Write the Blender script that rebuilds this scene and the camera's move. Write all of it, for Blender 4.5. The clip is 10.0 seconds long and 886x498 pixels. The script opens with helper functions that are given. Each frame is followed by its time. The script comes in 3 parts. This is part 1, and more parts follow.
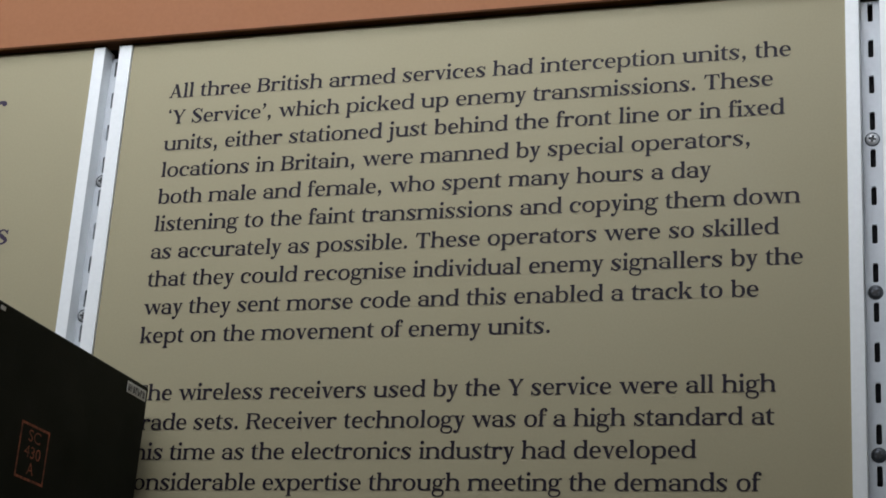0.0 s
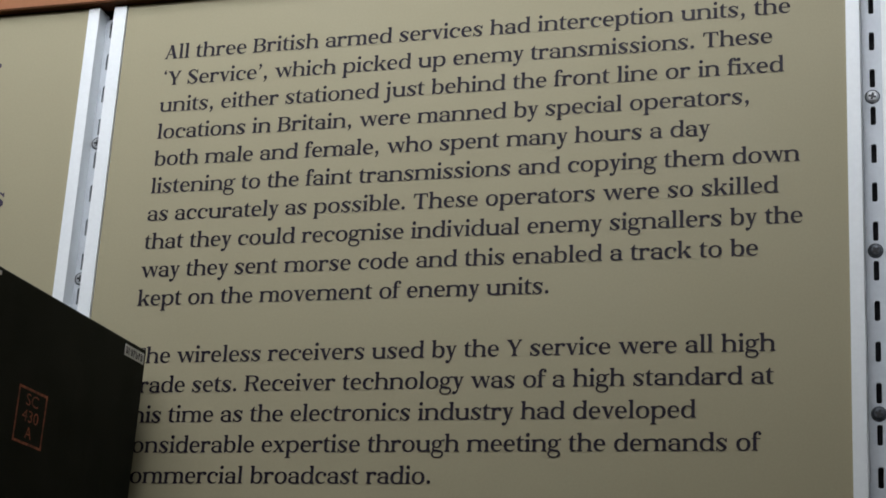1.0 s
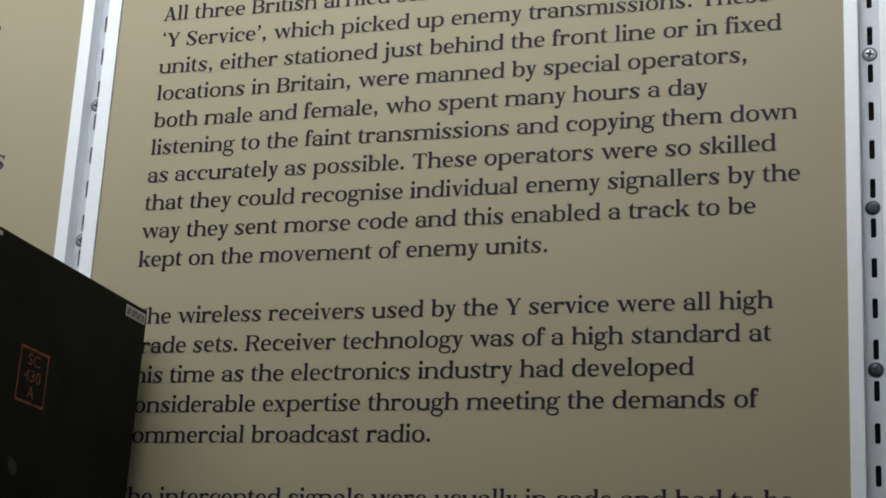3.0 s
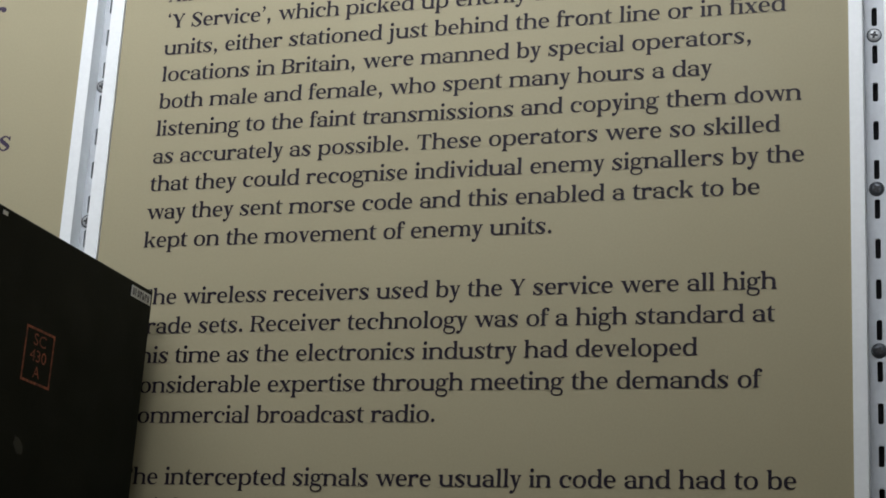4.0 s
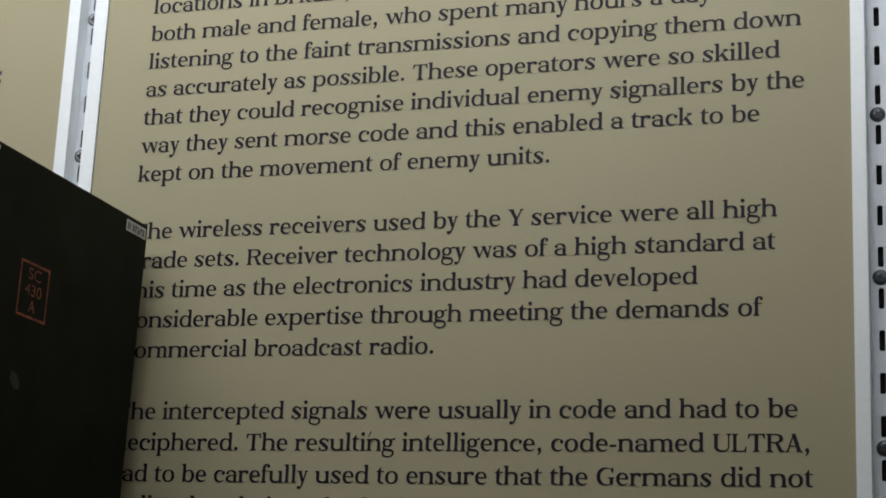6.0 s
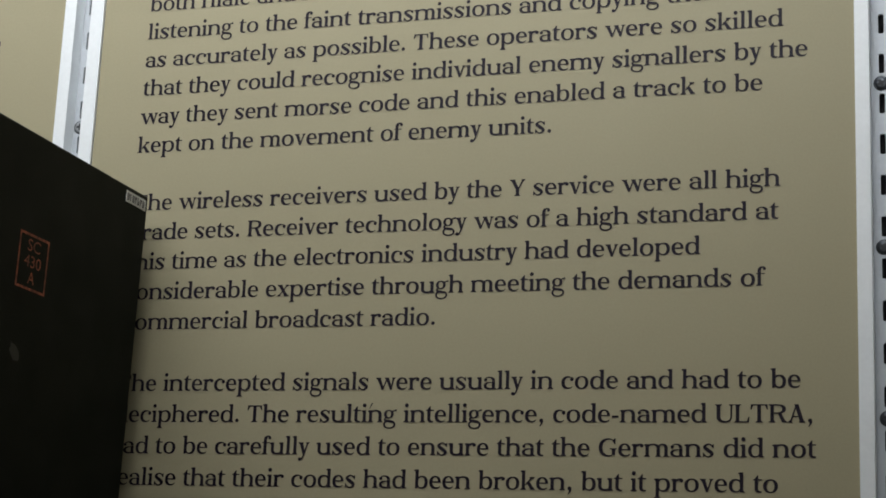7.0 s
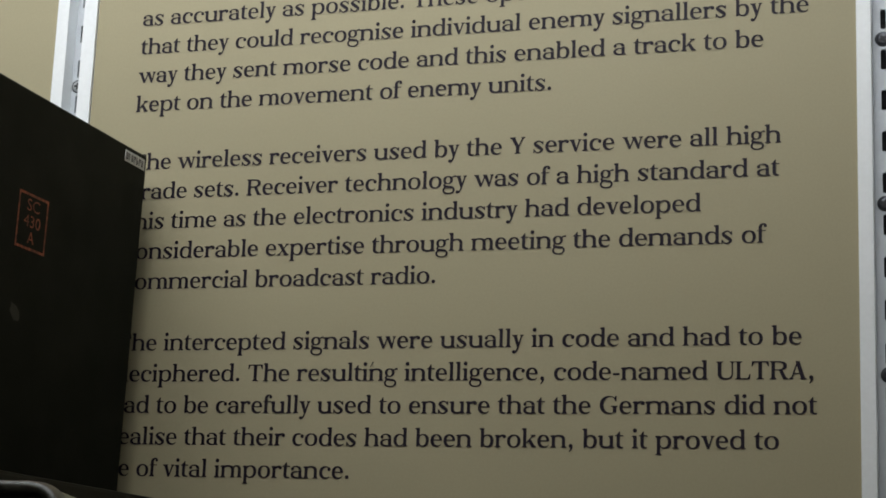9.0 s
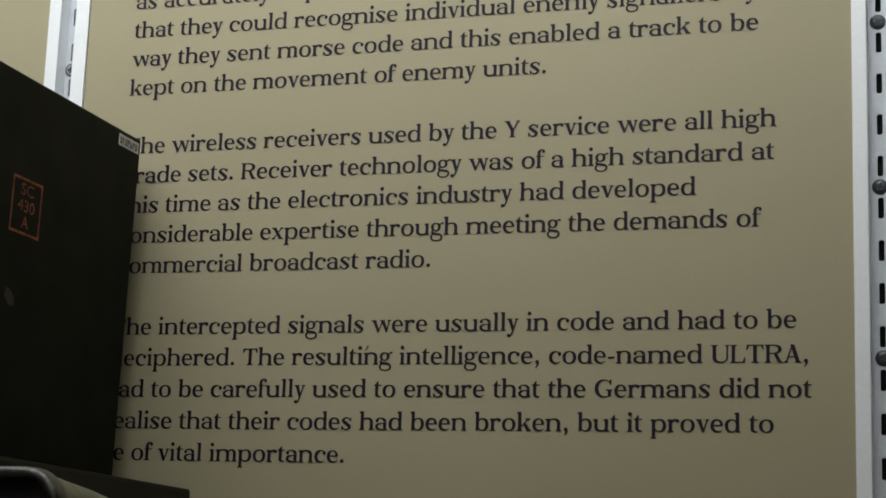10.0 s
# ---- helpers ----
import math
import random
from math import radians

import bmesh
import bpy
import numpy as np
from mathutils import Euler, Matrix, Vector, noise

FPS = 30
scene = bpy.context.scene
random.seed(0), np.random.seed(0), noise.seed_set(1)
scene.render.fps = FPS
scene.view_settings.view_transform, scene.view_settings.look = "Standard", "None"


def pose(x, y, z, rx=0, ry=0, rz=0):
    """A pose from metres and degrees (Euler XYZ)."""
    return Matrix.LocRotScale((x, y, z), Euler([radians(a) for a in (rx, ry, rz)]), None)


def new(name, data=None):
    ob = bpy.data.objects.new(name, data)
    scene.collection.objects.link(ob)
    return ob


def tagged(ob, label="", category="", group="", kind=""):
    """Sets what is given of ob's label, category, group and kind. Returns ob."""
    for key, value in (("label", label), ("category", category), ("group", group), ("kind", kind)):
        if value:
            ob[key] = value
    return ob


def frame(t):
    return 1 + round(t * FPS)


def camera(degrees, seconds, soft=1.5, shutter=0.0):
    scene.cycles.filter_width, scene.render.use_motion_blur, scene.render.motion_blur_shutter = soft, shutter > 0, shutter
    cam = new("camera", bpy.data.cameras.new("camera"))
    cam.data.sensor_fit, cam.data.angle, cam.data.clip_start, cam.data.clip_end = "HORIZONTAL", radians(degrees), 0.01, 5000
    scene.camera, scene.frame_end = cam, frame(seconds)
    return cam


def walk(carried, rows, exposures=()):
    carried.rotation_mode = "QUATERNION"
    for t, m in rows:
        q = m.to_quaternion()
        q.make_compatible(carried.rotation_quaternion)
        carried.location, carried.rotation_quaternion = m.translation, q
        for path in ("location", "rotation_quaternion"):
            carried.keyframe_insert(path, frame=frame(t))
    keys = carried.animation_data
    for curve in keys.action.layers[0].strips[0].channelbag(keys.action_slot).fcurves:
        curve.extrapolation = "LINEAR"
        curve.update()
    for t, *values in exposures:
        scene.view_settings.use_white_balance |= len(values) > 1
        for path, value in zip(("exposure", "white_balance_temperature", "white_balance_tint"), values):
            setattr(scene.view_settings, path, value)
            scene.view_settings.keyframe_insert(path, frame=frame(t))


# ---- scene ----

# ---------------------------------------------------------------- camera
Z0 = 2.0        # height of the first text line on the panel
cam = camera(28.587, 10.0, soft=1.72)
ROWS = [
    (0.0, 0.5327, -1.0150, 1.5085, 17.687, 19.166, 3.719),
    (0.5, 0.5324, -1.0106, 1.5089, 17.690, 18.534, 3.506),
    (1.0, 0.5324, -1.0105, 1.5112, 17.593, 17.818, 3.345),
    (1.5, 0.5348, -1.0074, 1.5083, 17.723, 17.462, 3.344),
    (2.0, 0.5344, -1.0081, 1.5075, 17.674, 17.051, 3.181),
    (2.2, 0.5346, -1.0090, 1.5072, 17.645, 16.940, 3.160),
    (3.3, 0.5360, -1.0145, 1.5050, 17.600, 16.560, 3.060),
    (3.5, 0.5364, -1.0152, 1.5045, 17.647, 16.424, 3.054),
    (4.0, 0.5378, -1.0143, 1.5045, 17.816, 16.102, 3.165),
    (4.5, 0.5386, -1.0144, 1.5038, 17.754, 15.711, 2.881),
    (5.0, 0.5375, -1.0118, 1.5034, 17.674, 15.175, 2.686),
    (5.5, 0.5341, -1.0085, 1.5012, 17.515, 14.703, 2.625),
    (5.7, 0.5336, -1.0072, 1.5008, 17.515, 14.485, 2.600),
    (6.8, 0.5332, -0.9999, 1.4999, 17.615, 13.484, 2.470),
    (7.0, 0.5330, -0.9994, 1.4999, 17.612, 13.313, 2.463),
    (7.5, 0.5322, -0.9992, 1.5002, 17.611, 13.051, 2.466),
    (8.0, 0.5316, -0.9988, 1.4971, 17.573, 12.890, 2.426),
    (8.5, 0.5307, -0.9970, 1.4960, 17.584, 12.586, 2.475),
    (9.0, 0.5296, -0.9981, 1.4994, 17.407, 11.993, 2.195),
    (9.5, 0.5291, -0.9966, 1.4972, 17.308, 11.845, 2.259),
    (10.0, 0.5283, -0.9981, 1.5007, 17.142, 11.400, 2.073),
]
walk(cam, [(t, pose(x, y, z, 90 + pitch, 0, yaw) @ pose(0, 0, 0, 0, 0, roll)) for t, x, y, z, yaw, pitch, roll in ROWS],
     exposures=[(0.0, 0.0, 6400, 12), (2.0, 0.12, 6430, 12), (5.0, 0.26, 6550, 11), (7.5, 0.45, 6600, 10), (10.0, 0.53, 6720, 10)])

# ---------------------------------------------------------------- light
CEIL = 2.80
world = bpy.data.worlds.new("world")
scene.world = world
world.use_nodes = True
world.node_tree.nodes["Background"].inputs[0].default_value = (1.0, 0.92, 0.78, 1)
world.node_tree.nodes["Background"].inputs[1].default_value = 0.006
# WARM tints the rear pair to imitate the room's warm bounced light
COOL, WARM = (0.922, 0.97, 1.02), (1.0, 0.90, 0.64)
# Four unseen fittings, added to match the panels' brightness and fill the room
# place, watts, tilt towards the panels and spread in degrees, colour
LAMPS = [(0.03, -1.217, 3.15, 81, 70, COOL), (-0.12, -0.45, 0.36, 30, 60, COOL), (-0.35, -2.6, 4.0, 0, 105, WARM), (1.9, -2.2, 3.4, 0, 105, WARM)]


# ---------------------------------------------------------------- materials
def material(name, colour, rough=0.5, metal=0.0, spec=0.5, grain=0.0, grain_scale=400.0, stain=0.0, stain_scale=9.0, bump=0.0, bump_scale=900.0, stretch=(1, 1, 1), tint=None):
    """Colour with fine grain, broad stains and fine relief, in metres."""
    m = bpy.data.materials.new(name)
    m.use_nodes = True
    n, l = m.node_tree.nodes, m.node_tree.links
    b = n["Principled BSDF"]
    b.inputs["Roughness"].default_value, b.inputs["Metallic"].default_value = rough, metal
    b.inputs["Specular IOR Level"].default_value = spec
    tc, mp = n.new("ShaderNodeTexCoord"), n.new("ShaderNodeMapping")
    mp.inputs["Scale"].default_value = stretch
    l.new(tc.outputs["Object"], mp.inputs["Vector"])

    def noise_node(scale, detail=3.0):
        t = n.new("ShaderNodeTexNoise")
        t.inputs["Scale"].default_value, t.inputs["Detail"].default_value = scale, detail
        l.new(mp.outputs[0], t.inputs["Vector"])
        return t.outputs["Fac"]

    def span(fac, low, high):
        r = n.new("ShaderNodeMapRange")
        r.inputs[1].default_value, r.inputs[2].default_value = 0.3, 0.7
        r.inputs[3].default_value, r.inputs[4].default_value = low, high
        l.new(fac, r.inputs[0])
        return r.outputs[0]

    mix = n.new("ShaderNodeMix")
    mix.data_type = "RGBA"
    mix.inputs[6].default_value = (*colour, 1)
    mix.inputs[7].default_value = (*(tint or [c * 0.6 for c in colour]), 1)
    l.new(span(noise_node(stain_scale, 5.0), 0.0, stain), mix.inputs[0])
    hue = n.new("ShaderNodeHueSaturation")
    l.new(mix.outputs[2], hue.inputs["Color"])
    l.new(span(noise_node(grain_scale), 1 - grain, 1 + grain), hue.inputs["Value"])
    l.new(hue.outputs[0], b.inputs["Base Color"])
    l.new(span(noise_node(stain_scale * 2.3), rough - 0.06, rough + 0.06), b.inputs["Roughness"])
    if bump:
        bp = n.new("ShaderNodeBump")
        bp.inputs["Strength"].default_value, bp.inputs["Distance"].default_value = bump, 0.0006
        l.new(noise_node(bump_scale, 4.0), bp.inputs["Height"])
        l.new(bp.outputs[0], b.inputs["Normal"])
    return m


PANEL = material("tan panel laminate", (0.387, 0.348, 0.224), 0.55, spec=0.2, grain=0.025, grain_scale=700, stain=0.10, stain_scale=5, bump=0.05, tint=(0.362, 0.318, 0.196))
INK = material("dark purple ink", (0.0145, 0.0098, 0.019), 0.55, spec=0.22, grain=0.15, grain_scale=900, stain=0.2, stain_scale=30)
PURPLE = material("violet ink", (0.045, 0.031, 0.062), 0.5, spec=0.3, grain=0.1, stain=0.2, stain_scale=30)
WHITE = material("white powder coat", (0.90, 0.93, 0.935), 0.38, spec=0.5, grain=0.02, stain=0.25, stain_scale=14, bump=0.06, tint=(0.83, 0.865, 0.885))
CHANNEL = material("grey painted channel", (0.60, 0.63, 0.665), 0.45, grain=0.03, stain=0.3, stain_scale=30, bump=0.08, tint=(0.50, 0.53, 0.57))
STEEL = material("dull steel", (0.09, 0.097, 0.108), 0.42, metal=0.8, grain=0.1, stain=0.5, stain_scale=200)
ZINC = material("zinc plate", (0.55, 0.56, 0.57), 0.38, metal=0.55, grain=0.08, stain=0.5, stain_scale=220)
SLOT_SHADE = material("painted cross-slot shade", (0.02, 0.02, 0.022), 0.6)
TERRA = material("terracotta laminate", (0.345, 0.150, 0.072), 0.55, spec=0.12, grain=0.03, stain=0.25, stain_scale=6, bump=0.05, tint=(0.315, 0.135, 0.063))
BROWN = material("dark varnished edge", (0.075, 0.026, 0.007), 0.6, spec=0.08, grain=0.3, grain_scale=500, stain=0.5, stain_scale=40, stretch=(0.08, 1, 1))
BLACK = material("black crackle paint", (0.0058, 0.0080, 0.0058), 0.5, spec=0.088, grain=0.25, grain_scale=600, stain=0.5, stain_scale=12, bump=0.35, bump_scale=1500, tint=(0.0105, 0.0120, 0.0090))
WORN = material("worn bare edge", (0.022, 0.023, 0.020), 0.5, metal=0.1, grain=0.4, grain_scale=350, stain=0.8, stain_scale=60, tint=(0.008, 0.0085, 0.0075))
RUBBED = material("rubbed black paint", (0.0125, 0.0140, 0.0120), 0.5, spec=0.1, grain=0.4, grain_scale=500, stain=0.8, stain_scale=250, tint=(0.006, 0.008, 0.006))
RED = material("faded red stencil paint", (0.47, 0.12, 0.058), 0.6, grain=0.4, grain_scale=450, stain=0.95, stain_scale=150, tint=(0.06, 0.02, 0.014))
PAPER = material("off white label", (0.80, 0.81, 0.78), 0.6, grain=0.05, stain=0.4, stain_scale=90)
SHELF = material("dark brown shelf", (0.005, 0.0053, 0.0039), 0.45, spec=0.22, grain=0.3, grain_scale=200, stain=0.5, stain_scale=15, bump=0.15, stretch=(1, 0.15, 1))
OLIVE = material("grey olive paint", (0.17, 0.185, 0.12), 0.36, grain=0.12, stain=0.8, stain_scale=70, bump=0.25, tint=(0.085, 0.095, 0.06))
# the dark blotches in this colour imitate broken reflections on the rim
CHROME = material("worn nickel with painted reflections", (0.18, 0.188, 0.18), 0.42, metal=0.9, grain=0.25, grain_scale=250, stain=0.9, stain_scale=110, bump=0.4, bump_scale=220, tint=(0.05, 0.052, 0.05))
GLASS = material("dark lens glass", (0.012, 0.012, 0.02), 0.08, spec=0.6)
PLASTER = material("cream plaster", (0.60, 0.57, 0.50), 0.85, grain=0.04, stain=0.3, stain_scale=2.5, bump=0.2, bump_scale=120)
CEILING = material("white ceiling paint", (0.78, 0.78, 0.76), 0.9, grain=0.03, stain=0.2, stain_scale=2, bump=0.2, bump_scale=150)
CARPET = material("dark grey carpet", (0.075, 0.075, 0.08), 0.95, spec=0.1, grain=0.4, grain_scale=300, stain=0.5, stain_scale=3, bump=0.6, bump_scale=400)
# dark colour stands for the unlit hollow behind the slots and gaps
BEHIND = material("unlit backing board", (0.05, 0.05, 0.055), 0.8, grain=0.2, stain=0.4)


def diffuser(name, colour):
    m = bpy.data.materials.new(name)
    m.use_nodes = True
    m.node_tree.nodes["Principled BSDF"].inputs["Emission Color"].default_value = (*colour, 1)
    m.node_tree.nodes["Principled BSDF"].inputs["Emission Strength"].default_value = 2.0
    return m


TUBES = {COOL: diffuser("cool added diffuser", COOL), WARM: diffuser("warm added diffuser", WARM)}


# ---------------------------------------------------------------- mesh helpers
def part(name, bm, mat, parent=None, label="", smooth=False):
    """Links a bmesh as one mesh object, under a thing or a part."""
    if name not in ("text_line", "letter"):
        bmesh.ops.recalc_face_normals(bm, faces=bm.faces)
    me = bpy.data.meshes.new(name)
    bm.to_mesh(me)
    bm.free()
    for m in (mat if isinstance(mat, (list, tuple)) else [mat]):
        me.materials.append(m)
    if smooth:
        for p in me.polygons:
            p.use_smooth = True
    ob = new(name, me)
    if parent:
        ob.parent = parent
    return tagged(ob, label)


def box(x0, x1, y0, y1, z0, z1, bevel=0.0, segments=2, bm=None):
    bm = bm or bmesh.new()
    made = bmesh.ops.create_cube(bm, size=1.0, matrix=Matrix.Translation(((x0 + x1) / 2, (y0 + y1) / 2, (z0 + z1) / 2)) @ Matrix.Diagonal((x1 - x0, y1 - y0, z1 - z0, 1)))
    if bevel:
        edges = list({e for v in made["verts"] for e in v.link_edges})
        bmesh.ops.bevel(bm, geom=edges, offset=bevel, segments=segments, affect="EDGES", profile=0.6)
    return bm


def structure(name, bm, mat, label):
    return tagged(part(name, bm, mat), label, name.split("_")[0], kind="structure")


def thing(name, label, category, place=(0, 0, 0), group=""):
    ob = new(name)
    ob.location = place
    ob.empty_display_size = 0.05
    return tagged(ob, label, category, group)


# ---------------------------------------------------------------- room
structure("floor", box(-2.6, 2.9, -3.8, 0.2, -0.1, 0.0), CARPET, "dark grey carpeted floor of the exhibition room")
structure("ceiling", box(-2.6, 2.9, -3.8, 0.2, CEIL, CEIL + 0.1), CEILING, "white painted ceiling of the exhibition room")
structure("wall_back", box(-2.6, 2.9, 0.04, 0.2, 0.0, CEIL), BEHIND, "backing wall coloured dark for the unlit hollow behind the display panels")
structure("wall_front", box(-2.6, 2.9, -3.9, -3.8, 0.0, CEIL), PLASTER, "cream plaster wall facing the display")
structure("wall_left", box(-2.7, -2.6, -3.9, 0.2, 0.0, CEIL), PLASTER, "cream plaster side wall")
structure("wall_right", box(2.9, 3.0, -3.9, 0.2, 0.0, CEIL), PLASTER, "cream plaster side wall")

for lx, ly, watts, tilt, spread, colour in LAMPS:
    drop, half_x, half_y = (0.21, 0.61, 0.14) if tilt else (0.0, 0.65, 0.06)
    fitting = thing("added_ceiling_light", "unseen ceiling fitting with a long diffuser, added to light the panels and room", "ceiling light", (lx, ly, CEIL - drop), "ceiling lights")
    fitting.rotation_euler = (radians(tilt), 0, 0)
    if tilt:
        for bx in (-0.4, 0.4):
            bracket = part("bracket", box(-0.03, 0.03, -0.012, 0.012, 0.0, drop, 0.003), WHITE, fitting)
            bracket.matrix_basis = pose(0, 0, 0, -tilt) @ pose(bx, -0.016, 0)
    part("housing", box(-half_x - 0.04, half_x + 0.04, -half_y - 0.03, half_y + 0.03, -0.035, 0.0, 0.004), WHITE, fitting)
    part("diffuser", box(-half_x - 0.02, half_x + 0.02, -half_y - 0.015, half_y + 0.015, -0.06, -0.035, 0.008), TUBES[colour], fitting, "glowing diffuser of an added light")
    lamp = bpy.data.lights.new("added_tube_light", "AREA")
    lamp.shape, lamp.size, lamp.size_y, lamp.energy, lamp.color = "RECTANGLE", 2 * half_x, 2 * half_y, watts, colour
    glow = new("added_tube_light", lamp)
    glow.matrix_world = pose(lx, ly, CEIL - drop, tilt) @ pose(0, 0, -0.065)
    lamp.spread = radians(spread)

# ---------------------------------------------------------------- lettering
# A heavy serif face drawn from stems, arcs, slabs and drops; sizes in millimetres.
# advance of each character in hundredths of a millimetre
ADVANCE = {}
for entry in ("‘386 ’386 ,466 -525 .425 A1030 B1016 G1167 L905 R1065 S900 T1055 U1095 Y1030 a848 b935 c813 d959 e814 f504 g848 h991 i426 j449 k918 l447 "
              "m1488 n1007 o922 p979 q935 r726 s757 t530 u1002 v794 w1277 x845 y742 z761").split():
    ADVANCE[entry[0]] = int(entry[1:]) * 1e-5
ADVANCE[" "] = 435e-5
X_HEIGHT, ASCENT, CAP, DESCENT = 7.5, 11.5, 10.5, 3.8
STEM, HAIR, SLAB, OVER = 2.0, 0.68, 0.6, 0.14
GLYPHS = {}


class Pen:
    """Collects the pieces of one letter, each a little proud of the last."""

    def __init__(self):
        self.verts, self.faces, self.lift = [], [], 0.0

    def poly(self, points):
        self.strip([points])

    def strip(self, cells):
        for points in cells:
            n = len(self.verts)
            self.verts += [(x * 1e-3, z * 1e-3, self.lift) for x, z in points]
            self.faces.append(list(range(n, n + len(points))))
        self.lift += 0.00001

    def band(self, left, right):
        self.strip([[left[i], left[i + 1], right[i + 1], right[i]] for i in range(len(left) - 1)])

    def arc(self, outer, inner, a0, a1, square=2.25, steps=None):
        """The band between two boxes' superellipses (x0, x1, z0, z1), from a0 to a1 degrees."""
        steps = steps or max(6, int(abs(a1 - a0) / 14))
        lines = []
        for x0, x1, z0, z1 in (outer, inner):
            line = []
            for i in range(steps + 1):
                a = radians(a0 + (a1 - a0) * i / steps)
                c, s = math.cos(a), math.sin(a)
                line.append(((x0 + x1) / 2 + (x1 - x0) / 2 * math.copysign(abs(c) ** (2 / square), c),
                             (z0 + z1) / 2 + (z1 - z0) / 2 * math.copysign(abs(s) ** (2 / square), s)))
            lines.append(line)
        self.band(*lines)

    def brush(self, points, steps=5):
        """A stroke through (x, z, width) points, smoothed."""
        ext = [points[0]] + list(points) + [points[-1]]
        path = []
        for i in range(1, len(ext) - 2):
            p0, p1, p2, p3 = (Vector(p) for p in ext[i - 1:i + 3])
            for j in range(steps):
                t = j / steps
                path.append(0.5 * (2 * p1 + (p2 - p0) * t + (2 * p0 - 5 * p1 + 4 * p2 - p3) * t * t + (3 * p1 - p0 - 3 * p2 + p3) * t ** 3))
        path.append(Vector(points[-1]))
        left, right = [], []
        for i, p in enumerate(path):
            d = path[min(i + 1, len(path) - 1)] - path[max(i - 1, 0)]
            n = Vector((-d.y, d.x)).normalized() * p.z / 2
            left.append((p.x + n.x, p.y + n.y))
            right.append((p.x - n.x, p.y - n.y))
        self.band(left, right)

    def ball(self, x, z, r, tall=1.0):
        self.poly([(x + r * math.cos(k * math.pi / 7), z + r * tall * math.sin(k * math.pi / 7)) for k in range(14)])

    def stem(self, x, z0, z1, w=STEM):
        self.poly([(x, z0), (x + w, z0), (x + w, z1), (x, z1)])

    def diagonal(self, xb, xt, z0, z1, w):
        """A slanted stroke with level ends, w wide along x."""
        self.poly([(xb, z0), (xb + w, z0), (xt + w, z1), (xt, z1)])

    def slab(self, x0, x1, z, sense=1, left=0.85, right=0.85):
        """A thin bracketed serif at the end of a stem from x0 to x1."""
        h = SLAB * sense
        self.poly([(x0 - left, z), (x1 + right, z), (x1 + right, z + h * 0.75), (x1 + right * 0.35, z + h * 1.1), (x1, z + h * 1.9),
                   (x0, z + h * 1.9), (x0 - left * 0.35, z + h * 1.1), (x0 - left, z + h * 0.75)])

    def flag(self, x, z, reach=0.9):
        """The slanted serif at the head of a lower-case stem."""
        self.poly([(x + 0.5, z), (x - reach, z - 0.42), (x - reach, z - 0.95), (x - reach * 0.3, z - 1.1), (x + 0.0, z - 1.9), (x + 0.5, z - 1.9)])

    def arch(self, x0, x1):
        """From a stem's right edge x0 over to a stem that ends at x1."""
        mid = X_HEIGHT - 3.0
        self.arc((x0 - 1.5, x1, 2 * mid - X_HEIGHT - OVER, X_HEIGHT + OVER), (x0 - 0.25, x1 - STEM, 2 * mid - X_HEIGHT + 1.0, X_HEIGHT - 0.85), 0, 148, 2.35)
        self.stem(x1 - STEM, 0, mid + 0.02)


